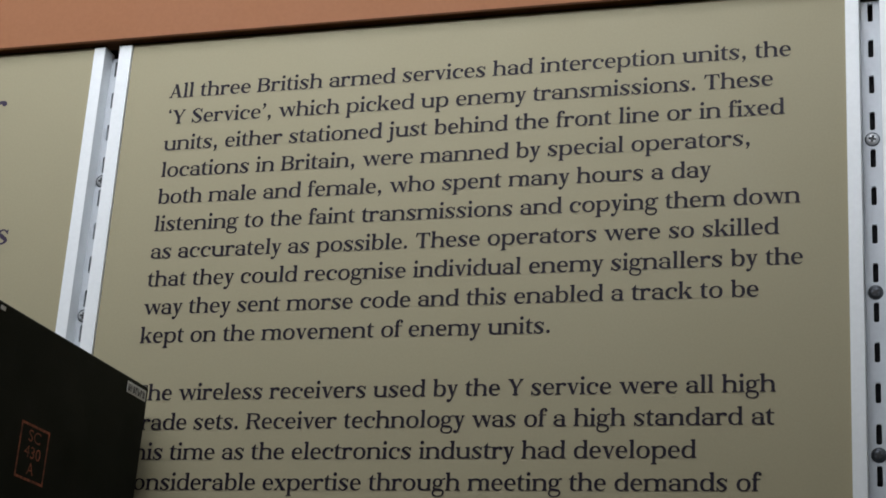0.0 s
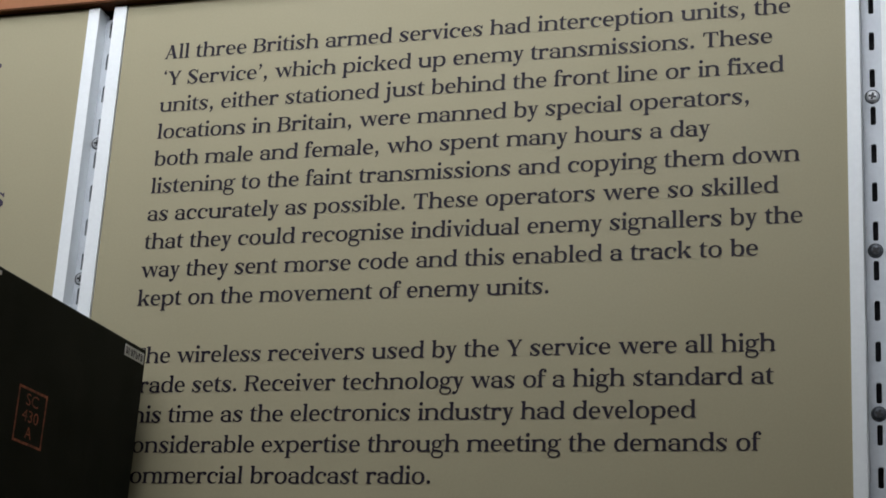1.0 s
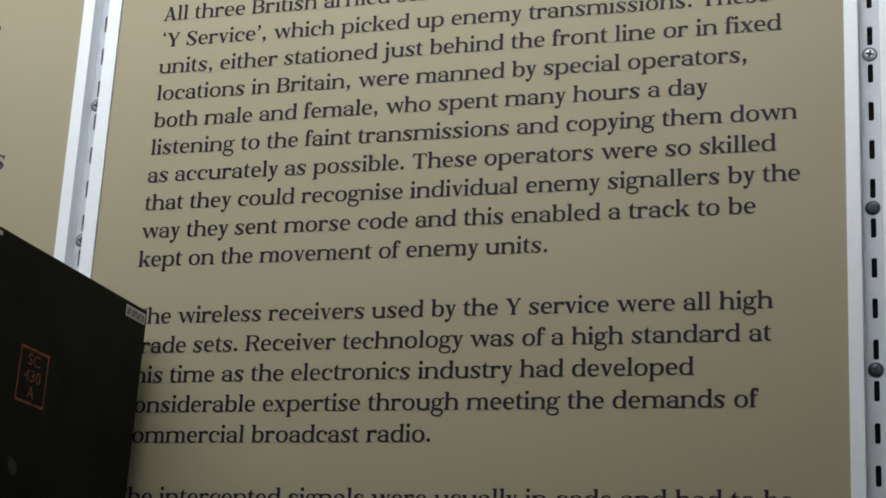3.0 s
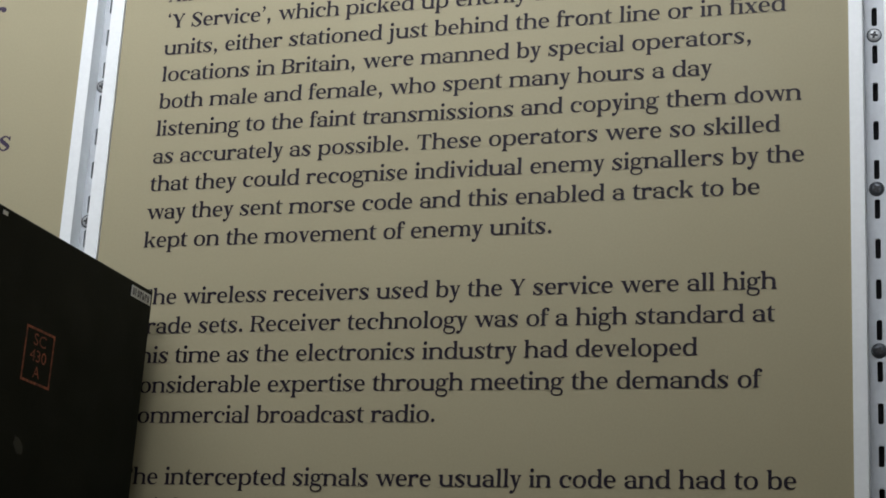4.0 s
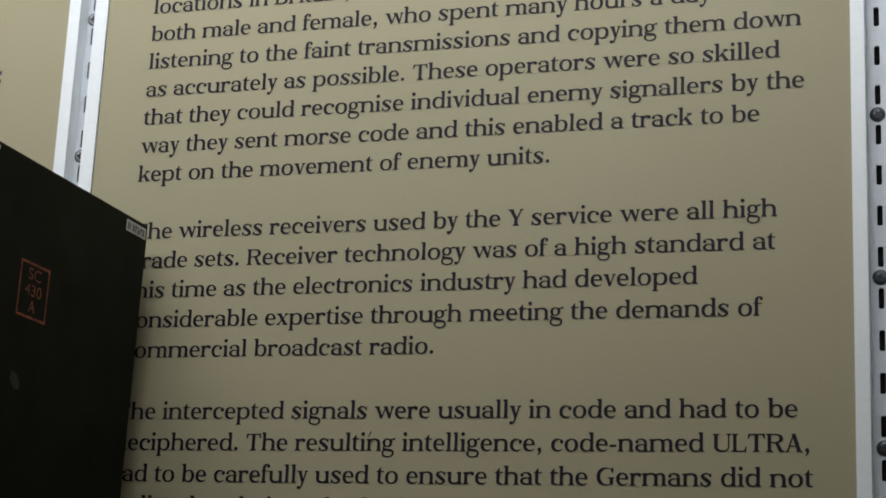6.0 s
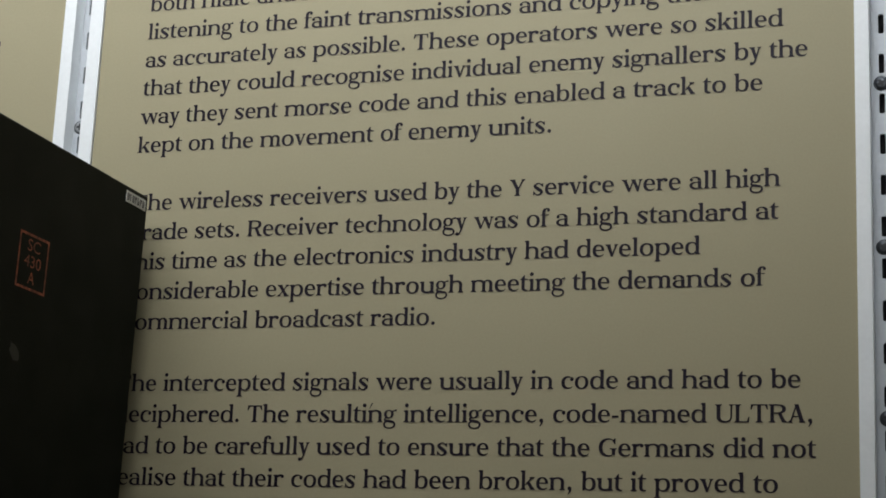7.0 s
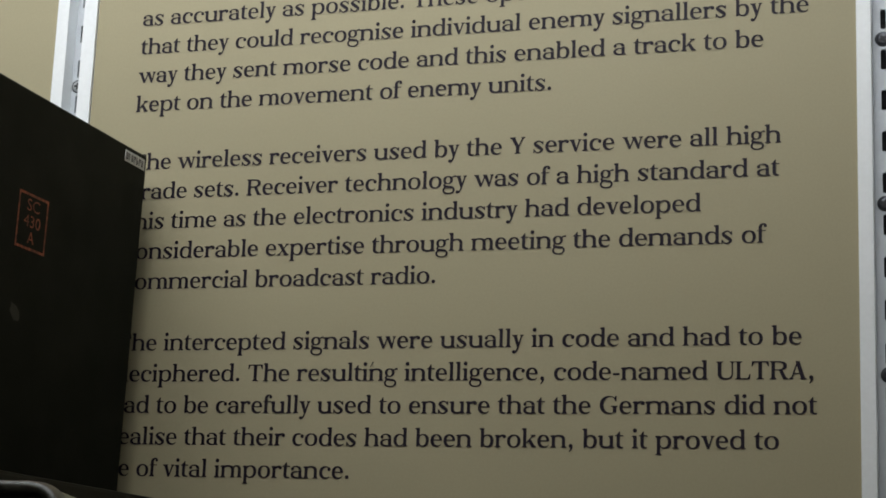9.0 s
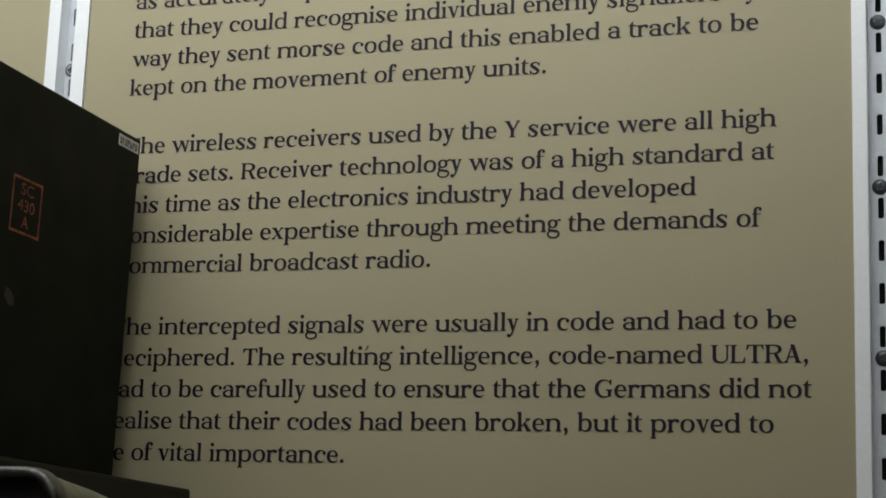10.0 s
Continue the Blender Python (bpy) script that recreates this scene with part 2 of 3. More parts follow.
def small_letter(p, ch, w):
    L, R, X = 0.98, w - 0.95, X_HEIGHT
    r0, r1 = 0.45, w - 0.45
    if ch == "a":
        p.stem(R - STEM, 0.6, X - 2.6)
        p.poly([(R - STEM, 0.7), (R - STEM + 0.5, 0.0), (R + 0.85, 0.0), (R + 0.85, 0.55), (R, 0.95)])
        p.arc((0.6, R, X - 5.0 - OVER, X + OVER), (1.4, R - STEM, X - 4.0, X - 0.62), 0, 138)
        p.ball(1.55, X - 1.75, 0.98)
        p.arc((r0, R + 0.9, -OVER, 4.45), (r0 + 1.8, R + 0.3, 0.8, 3.8), 75, 290)
    elif ch in "bpdq":
        left = ch in "bp"
        z0, z1 = {"b": (0.5, ASCENT), "d": (0, ASCENT), "p": (-DESCENT, X), "q": (-DESCENT, X - 0.3)}[ch]
        sx = L if left else R - STEM
        p.stem(sx, z0, z1 - 0.12)
        if left:
            p.arc((L + 0.7, r1, -OVER, X + OVER), (L + STEM - 0.2, r1 - STEM, HAIR, X - HAIR), -152, 152)
        else:
            p.arc((r0, R - 0.7, -OVER, X + OVER), (r0 + STEM, R - STEM + 0.2, HAIR, X - HAIR), 28, 332)
        if ch != "q":
            p.flag(sx, z1)
        if ch == "b":
            p.poly([(sx, 0.6), (sx + 0.25, -0.1), (sx + 0.7, -0.1), (sx + STEM, 0.9)])
        if ch == "d":
            p.slab(sx, sx + STEM, 0, 1, 0.0, 0.85)
        if ch in "pq":
            p.slab(sx, sx + STEM, -DESCENT)
    elif ch == "c":
        p.arc((r0, r1 + 0.3, -OVER, X + OVER), (r0 + STEM + 0.05, r1 + 0.1, HAIR + 0.1, X - HAIR), 52, 318)
        p.ball(r1 - 0.85, X - 1.75, 1.05, 1.15)
    elif ch == "e":
        p.arc((r0, r1, -OVER, X + OVER), (r0 + STEM, r1 - 1.75, HAIR, X - HAIR), 0, 180)
        p.arc((r0, r1 + 0.3, -OVER, X + OVER), (r0 + STEM, r1 + 0.1, HAIR + 0.15, X - HAIR), 180, 322)
        p.poly([(r0 + 1.2, X / 2 - 0.1), (r1, X / 2 - 0.1), (r1, X / 2 + 0.62), (r0 + 1.2, X / 2 + 0.62)])
    elif ch == "f":
        p.stem(L, 0, ASCENT - 2.6)
        p.arc((L, L + 5.6, ASCENT - 5.4, ASCENT + 0.15), (L + STEM, L + 5.0, ASCENT - 4.4, ASCENT - 0.62), 62, 180)
        p.ball(L + 3.95, ASCENT - 1.35, 0.95)
        p.poly([(0.1, X - SLAB), (w + 0.2, X - SLAB), (w + 0.2, X), (0.1, X)])
        p.slab(L, L + STEM, 0)
    elif ch == "g":
        u0, u1 = 0.5, w - 1.7
        p.arc((u0, u1, 2.35, X + OVER), (u0 + 1.75, u1 - 1.75, 2.35 + 0.7, X - 0.6), 0, 360)
        p.brush([(u1 - 1.0, X - 1.1, 0.8), (u1 + 0.4, X - 0.35, 0.85), (w + 0.1, X - 0.15, 1.25)])
        p.brush([(u0 + 1.6, 2.9, 0.8), (u0 + 0.7, 1.95, 1.15), (u0 + 1.4, 1.0, 1.45), (u0 + 3.6, 0.62, 1.45), (w - 1.6, 0.15, 1.4)])
        p.arc((0.2, w - 0.35, -DESCENT - 0.15, 1.25), (1.45, w - 1.6, -DESCENT + 0.62, 0.5), 70, 400)
    elif ch in "hnm":
        top = ASCENT if ch == "h" else X
        p.stem(L, 0, top - 0.12)
        p.flag(L, top)
        p.slab(L, L + STEM, 0, 1, 0.85, 0.7)
        ends = [R] if ch != "m" else [(L + STEM + R) / 2 + 0.95, R]
        start = L + STEM
        for e in ends:
            p.arch(start, e)
            p.slab(e - STEM, e, 0, 1, 0.7, 0.8)
            start = e
    elif ch in "ilj":
        s = (w - STEM) / 2 + 0.05
        top = ASCENT if ch == "l" else X
        if ch == "j":
            p.stem(s, -1.2, top - 0.12)
            p.arc((s - 4.4, s + STEM, -DESCENT - 0.1, 1.4), (s - 3.8, s, -DESCENT + 0.7, 0.6), 265, 360)
            p.ball(s - 1.5, -DESCENT + 0.85, 0.9)
        else:
            p.stem(s, 0, top - 0.12)
            p.slab(s, s + STEM, 0)
        p.flag(s, top)
        if ch != "l":
            p.ball(s + STEM / 2 - 0.1, ASCENT - 1.15, 1.22)
    elif ch == "k":
        p.stem(L, 0, ASCENT - 0.12)
        p.flag(L, ASCENT)
        p.slab(L, L + STEM, 0, 1, 0.85, 0.6)
        p.diagonal(L + STEM - 0.3, R - 1.75, 2.7, X - 0.3, 1.1)
        p.diagonal(R - 1.75, L + STEM + 0.55, 0, 4.6, 2.35)
        p.slab(R - 2.1, R - 0.2, X, -1, 0.75, 0.55)
        p.slab(R - 1.7, R + 0.3, 0, 1, 0.5, 0.55)
    elif ch == "o":
        p.arc((r0, r1, -OVER, X + OVER), (r0 + STEM, r1 - STEM, HAIR - 0.05, X - HAIR + 0.05), 0, 360)
    elif ch == "r":
        p.stem(L, 0, X - 0.12)
        p.flag(L, X)
        p.slab(L, L + STEM, 0, 1, 0.85, 1.0)
        p.arc((L + STEM - 1.3, w + 1.6, X - 6, X + OVER), (L + STEM - 0.2, w + 1.2, X - 5, X - 1.15), 80, 150)
        p.ball(w - 1.2, X - 1.15, 1.08)
    elif ch == "s":
        a, b = 0.62, w - 0.62
        m = (a + b) / 2
        p.brush([(b - 0.75, X - 1.5, 0.85), (m + 0.95, X - 0.22, 0.8), (m - 0.7, X - 0.28, 1.0), (a + 0.95, X - 1.75, 1.75), (m, X / 2 + 0.05, 2.15), (b - 0.95, 1.9, 1.8), (m + 0.7, 0.32, 1.05), (m - 0.95, 0.22, 0.8), (a + 0.6, 1.6, 0.85)])
        p.poly([(b - 0.1, X + 0.05), (b - 0.1, X - 2.4), (b - 0.62, X - 2.4), (b - 1.35, X - 1.2), (b - 0.55, X + 0.05)])
        p.poly([(a + 0.0, -0.05), (a + 0.0, 2.5), (a + 0.55, 2.5), (a + 1.35, 1.2), (a + 0.5, -0.05)])
    elif ch == "t":
        s = 1.05
        p.poly([(s, 1.6), (s + STEM, 1.6), (s + STEM, X + 2.3), (s + STEM - 0.5, X + 2.3), (s, X + 0.3)])
        p.poly([(0.05, X - SLAB), (w - 0.15, X - SLAB), (w - 0.15, X), (s, X + 0.35), (0.05, X - 0.25)])
        p.arc((s, w + 1.5, -OVER, 4.0), (s + STEM, w + 0.9, HAIR + 0.1, 3.2), 172, 285)
    elif ch == "u":
        p.stem(L - 0.05, 2.6, X - 0.12)
        p.flag(L - 0.05, X)
        p.stem(R - STEM, 0, X - 0.12)
        p.flag(R - STEM, X)
        p.slab(R - STEM, R, 0, 1, 0, 0.85)
        p.arc((L - 0.05, R + 1.3 - STEM + 0.6, -OVER, 5.6), (L - 0.05 + STEM, R - STEM + 0.3, 1.0, 4.6), 180, 330, 2.35)
    elif ch in "vy":
        mid = w / 2 + 0.05
        low = 0.0 if ch == "v" else -0.2
        p.poly([(0.75, X - 0.2), (3.05, X - 0.2), (mid + 0.75, 1.7), (mid + 0.35, low - 0.1), (mid - 0.45, low - 0.1)])
        if ch == "v":
            p.diagonal(mid - 0.25, w - 1.75, -0.1, X - 0.2, 0.95)
        else:
            p.brush([(w - 1.3, X - 0.2, 0.95), (mid + 0.25, 0.4, 1.0), (mid - 0.9, -2.3, 1.0), (mid - 2.0, -DESCENT + 0.45, 0.9), (mid - 2.7, -DESCENT + 0.75, 0.8)])
            p.ball(mid - 2.45, -DESCENT + 0.98, 1.05)
        p.slab(0.75, 2.95, X, -1, 0.75, 0.6)
        p.slab(w - 1.75, w - 0.85, X, -1, 0.75, 0.75)
    elif ch == "w":
        q = (w - 0.6) / 4
        for x0 in (0.7, 0.7 + 2 * q - 0.65):
            p.poly([(x0, X - 0.2), (x0 + 2.2, X - 0.2), (x0 + q + 1.35, 1.7), (x0 + q + 1.0, -0.1), (x0 + q + 0.2, -0.1)])
        p.diagonal(0.7 + q + 0.35, 0.7 + 2 * q - 0.1, -0.1, X - 0.6, 0.9)
        p.diagonal(0.7 + 3 * q - 0.35, w - 1.75, -0.1, X - 0.2, 0.9)
        p.slab(0.7, 2.8, X, -1, 0.72, 0.6)
        p.slab(0.7 + 2 * q - 0.65, 0.7 + 2 * q + 1.5, X, -1, 0.5, 0.3)
        p.slab(w - 1.75, w - 0.85, X, -1, 0.72, 0.75)
    elif ch == "x":
        p.diagonal(w - 3.2, 0.85, 0.2, X - 0.2, 2.35)
        p.diagonal(0.95, w - 2.0, 0.2, X - 0.2, 0.95)
        for x0, x1, z, s in ((0.85, 3.0, X, -1), (w - 2.1, w - 1.0, X, -1), (0.95, 1.9, 0, 1), (w - 3.1, w - 0.9, 0, 1)):
            p.slab(x0, x1, z, s, 0.65, 0.65)
    elif ch == "z":
        p.diagonal(0.6, w - 2.9, 0, X, 2.3)
        p.poly([(0.7, X - 0.8), (w - 0.7, X - 0.8), (w - 0.7, X), (0.7, X)])
        p.poly([(0.6, 0), (w - 0.6, 0), (w - 0.6, 0.8), (0.6, 0.8)])


def capital(p, ch, w):
    C, T = CAP, STEM + 0.15
    L = 1.05
    if ch == "A":
        mid = w / 2
        p.diagonal(w - 3.2, mid - 1.25, 0, C, 2.35)
        p.diagonal(1.15, mid - 0.55, 0, C - 0.4, 0.9)
        p.poly([(2.3, 3.0), (w - 3.0, 3.0), (w - 3.0, 3.7), (2.3, 3.7)])
        p.slab(1.15, 2.0, 0, 1, 0.95, 0.8)
        p.slab(w - 3.1, w - 0.95, 0, 1, 0.75, 0.8)
    elif ch in "BR":
        p.stem(L, 0, C)
        p.slab(L, L + T, C, -1, 0.95, 0)
        m = C / 2 - 0.1
        for z in (C - 0.7, m - 0.1 + (0.0 if ch == "R" else 0.05)) + ((0.0,) if ch == "B" else ()):
            p.stem(L + 1, z, z + 0.7, 3.4)
        p.arc((L - 2.2, w - 0.85, m - 0.1, C), (L - 0.5, w - 0.85 - 2.1, m + 0.6, C - 0.7), -88, 88, 2.6)
        if ch == "B":
            p.slab(L, L + T, 0, 1, 0.95, 0)
            p.arc((L - 2.2, w - 0.42, 0, m + 0.6), (L - 0.5, w - 0.42 - 2.2, 0.7, m - 0.1), -88, 88, 2.6)
        else:
            p.slab(L, L + T, 0, 1, 0.95, 0.75)
            p.poly([(w - 5.6, m + 0.5), (w - 3.5, m + 0.5), (w - 0.75, 0), (w - 3.0, 0)])
            p.slab(w - 2.9, w - 0.9, 0, 1, 0.0, 0.85)
    elif ch == "G":
        p.arc((0.55, w - 0.5, -OVER, C + OVER), (0.55 + T + 0.1, w - 0.9, 0.7, C - 0.65), 42, 322, 2.15)
        p.poly([(w - 1.25, C + 0.1), (w - 1.25, C - 3.2), (w - 1.8, C - 3.2), (w - 2.9, C - 1.2), (w - 1.75, C + 0.1)])
        p.stem(w - 3.3, 0.7, 4.6)
        p.slab(w - 3.3, w - 1.2, 4.75, -1, 1.3, 0.75)
    elif ch == "L":
        p.stem(L, 0, C)
        p.slab(L, L + T, C, -1, 0.95, 0.95)
        p.slab(L, L + T, 0, 1, 0.95, 0)
        p.poly([(L + 1, 0), (w - 0.5, 0), (w - 0.25, 3.2), (w - 0.8, 3.2), (w - 1.7, 0.72), (L + 1, 0.72)])
    elif ch == "S":
        a, b = 0.75, w - 0.65
        m = (a + b) / 2
        p.brush([(b - 0.75, C - 2.0, 0.85), (m + 1.1, C - 0.2, 0.8), (m - 0.9, C - 0.3, 1.05), (a + 1.0, C - 2.5, 2.0), (m, C / 2 + 0.05, 2.4), (b - 1.0, 2.6, 2.05), (m + 0.9, 0.32, 1.1), (m - 1.1, 0.2, 0.8), (a + 0.6, 2.1, 0.85)])
        p.poly([(b - 0.2, C + 0.1), (b - 0.2, C - 3.3), (b - 0.75, C - 3.3), (b - 1.5, C - 1.6), (b - 0.7, C + 0.1)])
        p.poly([(a, -0.1), (a, 3.4), (a + 0.55, 3.4), (a + 1.4, 1.6), (a + 0.5, -0.1)])
    elif ch == "T":
        m = w / 2
        p.stem(m - T / 2, 0, C, T)
        p.slab(m - T / 2, m + T / 2, 0, 1, 1.05, 1.05)
        p.poly([(0.75, C - 0.72), (w - 0.75, C - 0.72), (w - 0.6, C), (0.6, C)])
        for x, s in ((0.35, 1), (w - 0.35, -1)):
            p.poly([(x + 0.25 * s, C), (x, C - 3.0), (x + 0.55 * s, C - 3.0), (x + 1.5 * s, C - 0.72), (x + 1.5 * s, C)])
    elif ch == "U":
        p.stem(L, 3.2, C, T)
        p.slab(L, L + T, C, -1, 0.95, 0.95)
        p.stem(w - 1.95, 3.2, C, 0.9)
        p.slab(w - 1.95, w - 1.05, C, -1, 0.95, 0.95)
        p.arc((L, w - 1.05, -OVER, 6.6), (L + T, w - 1.95, 0.85, 5.6), 180, 360)
    elif ch == "Y":
        m = w / 2 + 0.1
        p.stem(m - T / 2, 0, 4.8, T)
        p.slab(m - T / 2, m + T / 2, 0)
        p.poly([(m - T / 2, 4.2), (m + T / 2, 4.6), (3.25, C), (0.85, C)])
        p.poly([(m + 0.1, 4.4), (m + T / 2, 4.4), (w - 1.05, C), (w - 2.0, C)])
        p.slab(0.95, 3.2, C, -1, 0.8, 0.7)
        p.slab(w - 2.0, w - 1.05, C, -1, 0.8, 0.8)


def glyph(ch):
    """One character: vertices (x, z, lift) and faces, from its own origin, in metres."""
    if ch in GLYPHS:
        return GLYPHS[ch]
    p, w = Pen(), ADVANCE[ch] * 1e3
    if ch in ".,‘’":
        x, z = w / 2, {".": 1.1, ",": 1.1, "’": ASCENT - 1.2, "‘": ASCENT - 2.4}[ch]
        r = 1.2 if ch in ".," else 1.0
        p.ball(x, z, r)
        if ch in ",’":
            p.brush([(x + 0.5, z + 0.1, 1.35), (x + 0.4, z - 1.4, 1.15), (x - 0.9, z - 3.5, 0.45)])
        elif ch == "‘":
            p.brush([(x - 0.45, z - 0.1, 1.3), (x - 0.3, z + 1.2, 1.0), (x + 0.6, z + 2.4, 0.4)])
    elif ch == "-":
        p.poly([(0.75, 2.75), (w - 0.6, 2.75), (w - 0.6, 4.05), (0.75, 4.05)])
    elif ch.isupper():
        capital(p, ch, w)
    else:
        small_letter(p, ch, w)
    GLYPHS[ch] = (p.verts, p.faces)
    return GLYPHS[ch]


def lettering(text, x0, x1, z, y, scale=1.0):
    """A line of type from x0 to x1 (None: as it falls) on the base line z, on a wall that faces -y."""
    natural = sum(ADVANCE[c] for c in text) * scale
    stretch = (x1 - x0) / natural if x1 is not None else 1.0
    verts, faces, x = [], [], x0
    for c in text:
        if c != " ":
            gv, gf = glyph(c)
            n = len(verts)
            verts += [(x + vx * scale * stretch, y - lift, z + vz * scale) for vx, vz, lift in gv]
            faces += [[i + n for i in f] for f in gf]
        x += ADVANCE[c] * scale * stretch
    bm = bmesh.new()
    vs = [bm.verts.new(v) for v in verts]
    for f in faces:
        face = bm.faces.new([vs[i] for i in f])
        face.normal_update()
        if face.normal.y > 0:
            face.normal_flip()
    return bm


def lettering_mark(x0, z0, x1, z1, w=0.0004):
    bm = bmesh.new()
    bm.faces.new([bm.verts.new(p) for p in ((x0 - w, -0.0005, z0), (x0 + w, -0.0005, z0), (x1 + w / 2, -0.0005, z1), (x1 - w / 2, -0.0005, z1))])
    return bm


# ---------------------------------------------------------------- display panels
PANEL_TOP, PANEL_LOW = Z0 + 0.0443, Z0 - 0.80
LEFT_RAIL, RIGHT_RAIL = -0.0508, 0.4808      # middle of each upright
HALF_RAIL, HALF_GAP = 0.0157, 0.0063

panel = thing("text_panel", "tan laminate display panel printed with dark purple serif text", "display panel", (0, 0, 0), "display panels")
part("board", box(LEFT_RAIL + HALF_RAIL + 0.0013, RIGHT_RAIL - HALF_RAIL + 0.0012, 0.0, 0.008, PANEL_LOW, PANEL_TOP), PANEL, panel)
LINES = [
    ("All three British armed services had interception units, the", -0.0006, 0.4327, 0),
    ("‘Y Service’, which picked up enemy transmissions. These", 0.0000, 0.4214, 1),
    ("units, either stationed just behind the front line or in fixed", -0.0001, 0.4284, 2),
    ("locations in Britain, were manned by special operators,", 0.0003, 0.4076, 3),
    ("both male and female, who spent many hours a day", 0.0003, 0.3825, 4),
    ("listening to the faint transmissions and copying them down", 0.0002, 0.4377, 5),
    ("as accurately as possible. These operators were so skilled", 0.0000, 0.4248, 6),
    ("that they could recognise individual enemy signallers by the", 0.0002, 0.4393, 7),
    ("way they sent morse code and this enabled a track to be", 0.0001, 0.4126, 8),
    ("kept on the movement of enemy units.", -0.0001, 0.2837, 9),
    ("The wireless receivers used by the Y service were all high", 0.0002, 0.4227, 10.99),
    ("grade sets. Receiver technology was of a high standard at", -0.0004, 0.4216, 11.99),
    ("this time as the electronics industry had developed", -0.0002, 0.3758, 12.99),
    ("considerable expertise through meeting the demands of", -0.0005, 0.4133, 13.99),
    ("commercial broadcast radio.", 0.0004, 0.2137, 14.99),
    ("The intercepted signals were usually in code and had to be", -0.0007, 0.4341, 16.995),
    ("deciphered. The resulting intelligence, code-named ULTRA,", -0.0001, 0.4412, 17.995),
    ("had to be carefully used to ensure that the Germans did not", -0.0024, 0.4423, 18.995),
    ("realise that their codes had been broken, but it proved to", -0.0020, 0.4212, 19.995),
    ("be of vital importance.", -0.0026, 0.1634, 20.995),
]
for text, start, end, row in LINES:
    part("text_line", lettering(text, start - 0.0003, end - 0.0002, Z0 - 0.02 * row, -0.0003), INK, panel, "printed line of dark purple serif letters")

part("pen_mark", lettering_mark(0.1748, Z0 - 0.3481, 0.1731, Z0 - 0.3516), INK, panel, "tiny dark pen mark")

panel_b = thing("heading_panel", "tan laminate display panel with large violet letters", "display panel", (0, 0, 0), "display panels")
part("board", box(-0.60, LEFT_RAIL - HALF_RAIL + 0.0020, 0.0, 0.008, PANEL_LOW, PANEL_TOP), PANEL, panel_b)
part("letter", lettering("r", -0.1440, None, Z0 - 0.0075, -0.0003, 1.9), PURPLE, panel_b, "large violet serif letter")
part("letter", lettering("s", -0.1231, None, Z0 - 0.1045, -0.0003, 1.42), PURPLE, panel_b, "large violet serif letter")

panel_c = thing("blank_panel", "plain tan laminate display panel beside a white upright", "display panel", (0, 0, 0), "display panels")
part("board", box(RIGHT_RAIL + HALF_RAIL, 1.10, 0.0, 0.008, PANEL_LOW, PANEL_TOP), PANEL, panel_c)

# ---------------------------------------------------------------- fascia above the panels
fascia = thing("fascia_board", "terracotta laminate fascia with a dark varnished lower edge", "fascia", (0, 0, 0))
part("board", box(-1.2, 1.7, -0.0059, 0.008, Z0 + 0.0471, Z0 + 0.42, 0.0003), TERRA, fascia)
part("edge_strip", box(-1.2, 1.7, -0.0065, 0.008, Z0 + 0.0453, Z0 + 0.0470, 0.0003), BROWN, fascia, "dark brown varnished edge strip")

# ---------------------------------------------------------------- slotted uprights
SLOT_Z, SCREW_Z = Z0 - 0.0437, Z0 - 0.0562
STRIP_TOP, DEPTH = Z0 + 0.0395, 0.0104


def slotted_strip(half, low, high):
    """A strip with a rounded slot every 25 mm."""
    bm = bmesh.new()
    k0 = math.floor((high - SLOT_Z) / 0.025) + 1
    cells = []
    for k in range(k0, k0 - 36, -1):
        zc = SLOT_Z + 0.025 * k
        hi, lo = min(zc + 0.0125, high), max(zc - 0.0125, low)
        if hi - lo > 0.002:
            cells.append((zc, lo, hi))
    for zc, lo, hi in cells:
        sw, sh, r = 0.00165, 0.0062, 0.0011
        if lo > zc - sh - 0.0005 or hi < zc + sh + 0.0005:
            vs = [bm.verts.new((x, 0, z)) for x, z in ((-half, lo), (half, lo), (half, hi), (-half, hi))]
            bm.faces.new(vs)
            continue
        outer = [(-half, lo), (half, lo), (half, hi), (-half, hi)]
        inner = []
        for i, (cx, cz) in enumerate(((-1, -1), (1, -1), (1, 1), (-1, 1))):
            start = math.pi + i * math.pi / 2
            inner.append([(cx * (sw - r) + r * math.cos(start + j * math.pi / 6), zc + cz * (sh - r) + r * math.sin(start + j * math.pi / 6)) for j in range(4)])
        ov = [bm.verts.new((x, 0, z)) for x, z in outer]
        iv = [[bm.verts.new((x, 0, z)) for x, z in c] for c in inner]
        for i in range(4):
            for j in range(3):
                bm.faces.new((ov[i], iv[i][j + 1], iv[i][j]))
            n = (i + 1) % 4
            bm.faces.new((ov[i], ov[n], iv[n][0], iv[i][3]))
    bmesh.ops.remove_doubles(bm, verts=bm.verts, dist=1e-6)
    bmesh.ops.recalc_face_normals(bm, faces=bm.faces)
    made = bmesh.ops.extrude_face_region(bm, geom=bm.faces[:])
    bmesh.ops.translate(bm, vec=(0, 0.0018, 0), verts=[v for v in made["geom"] if isinstance(v, bmesh.types.BMVert)])
    return bm


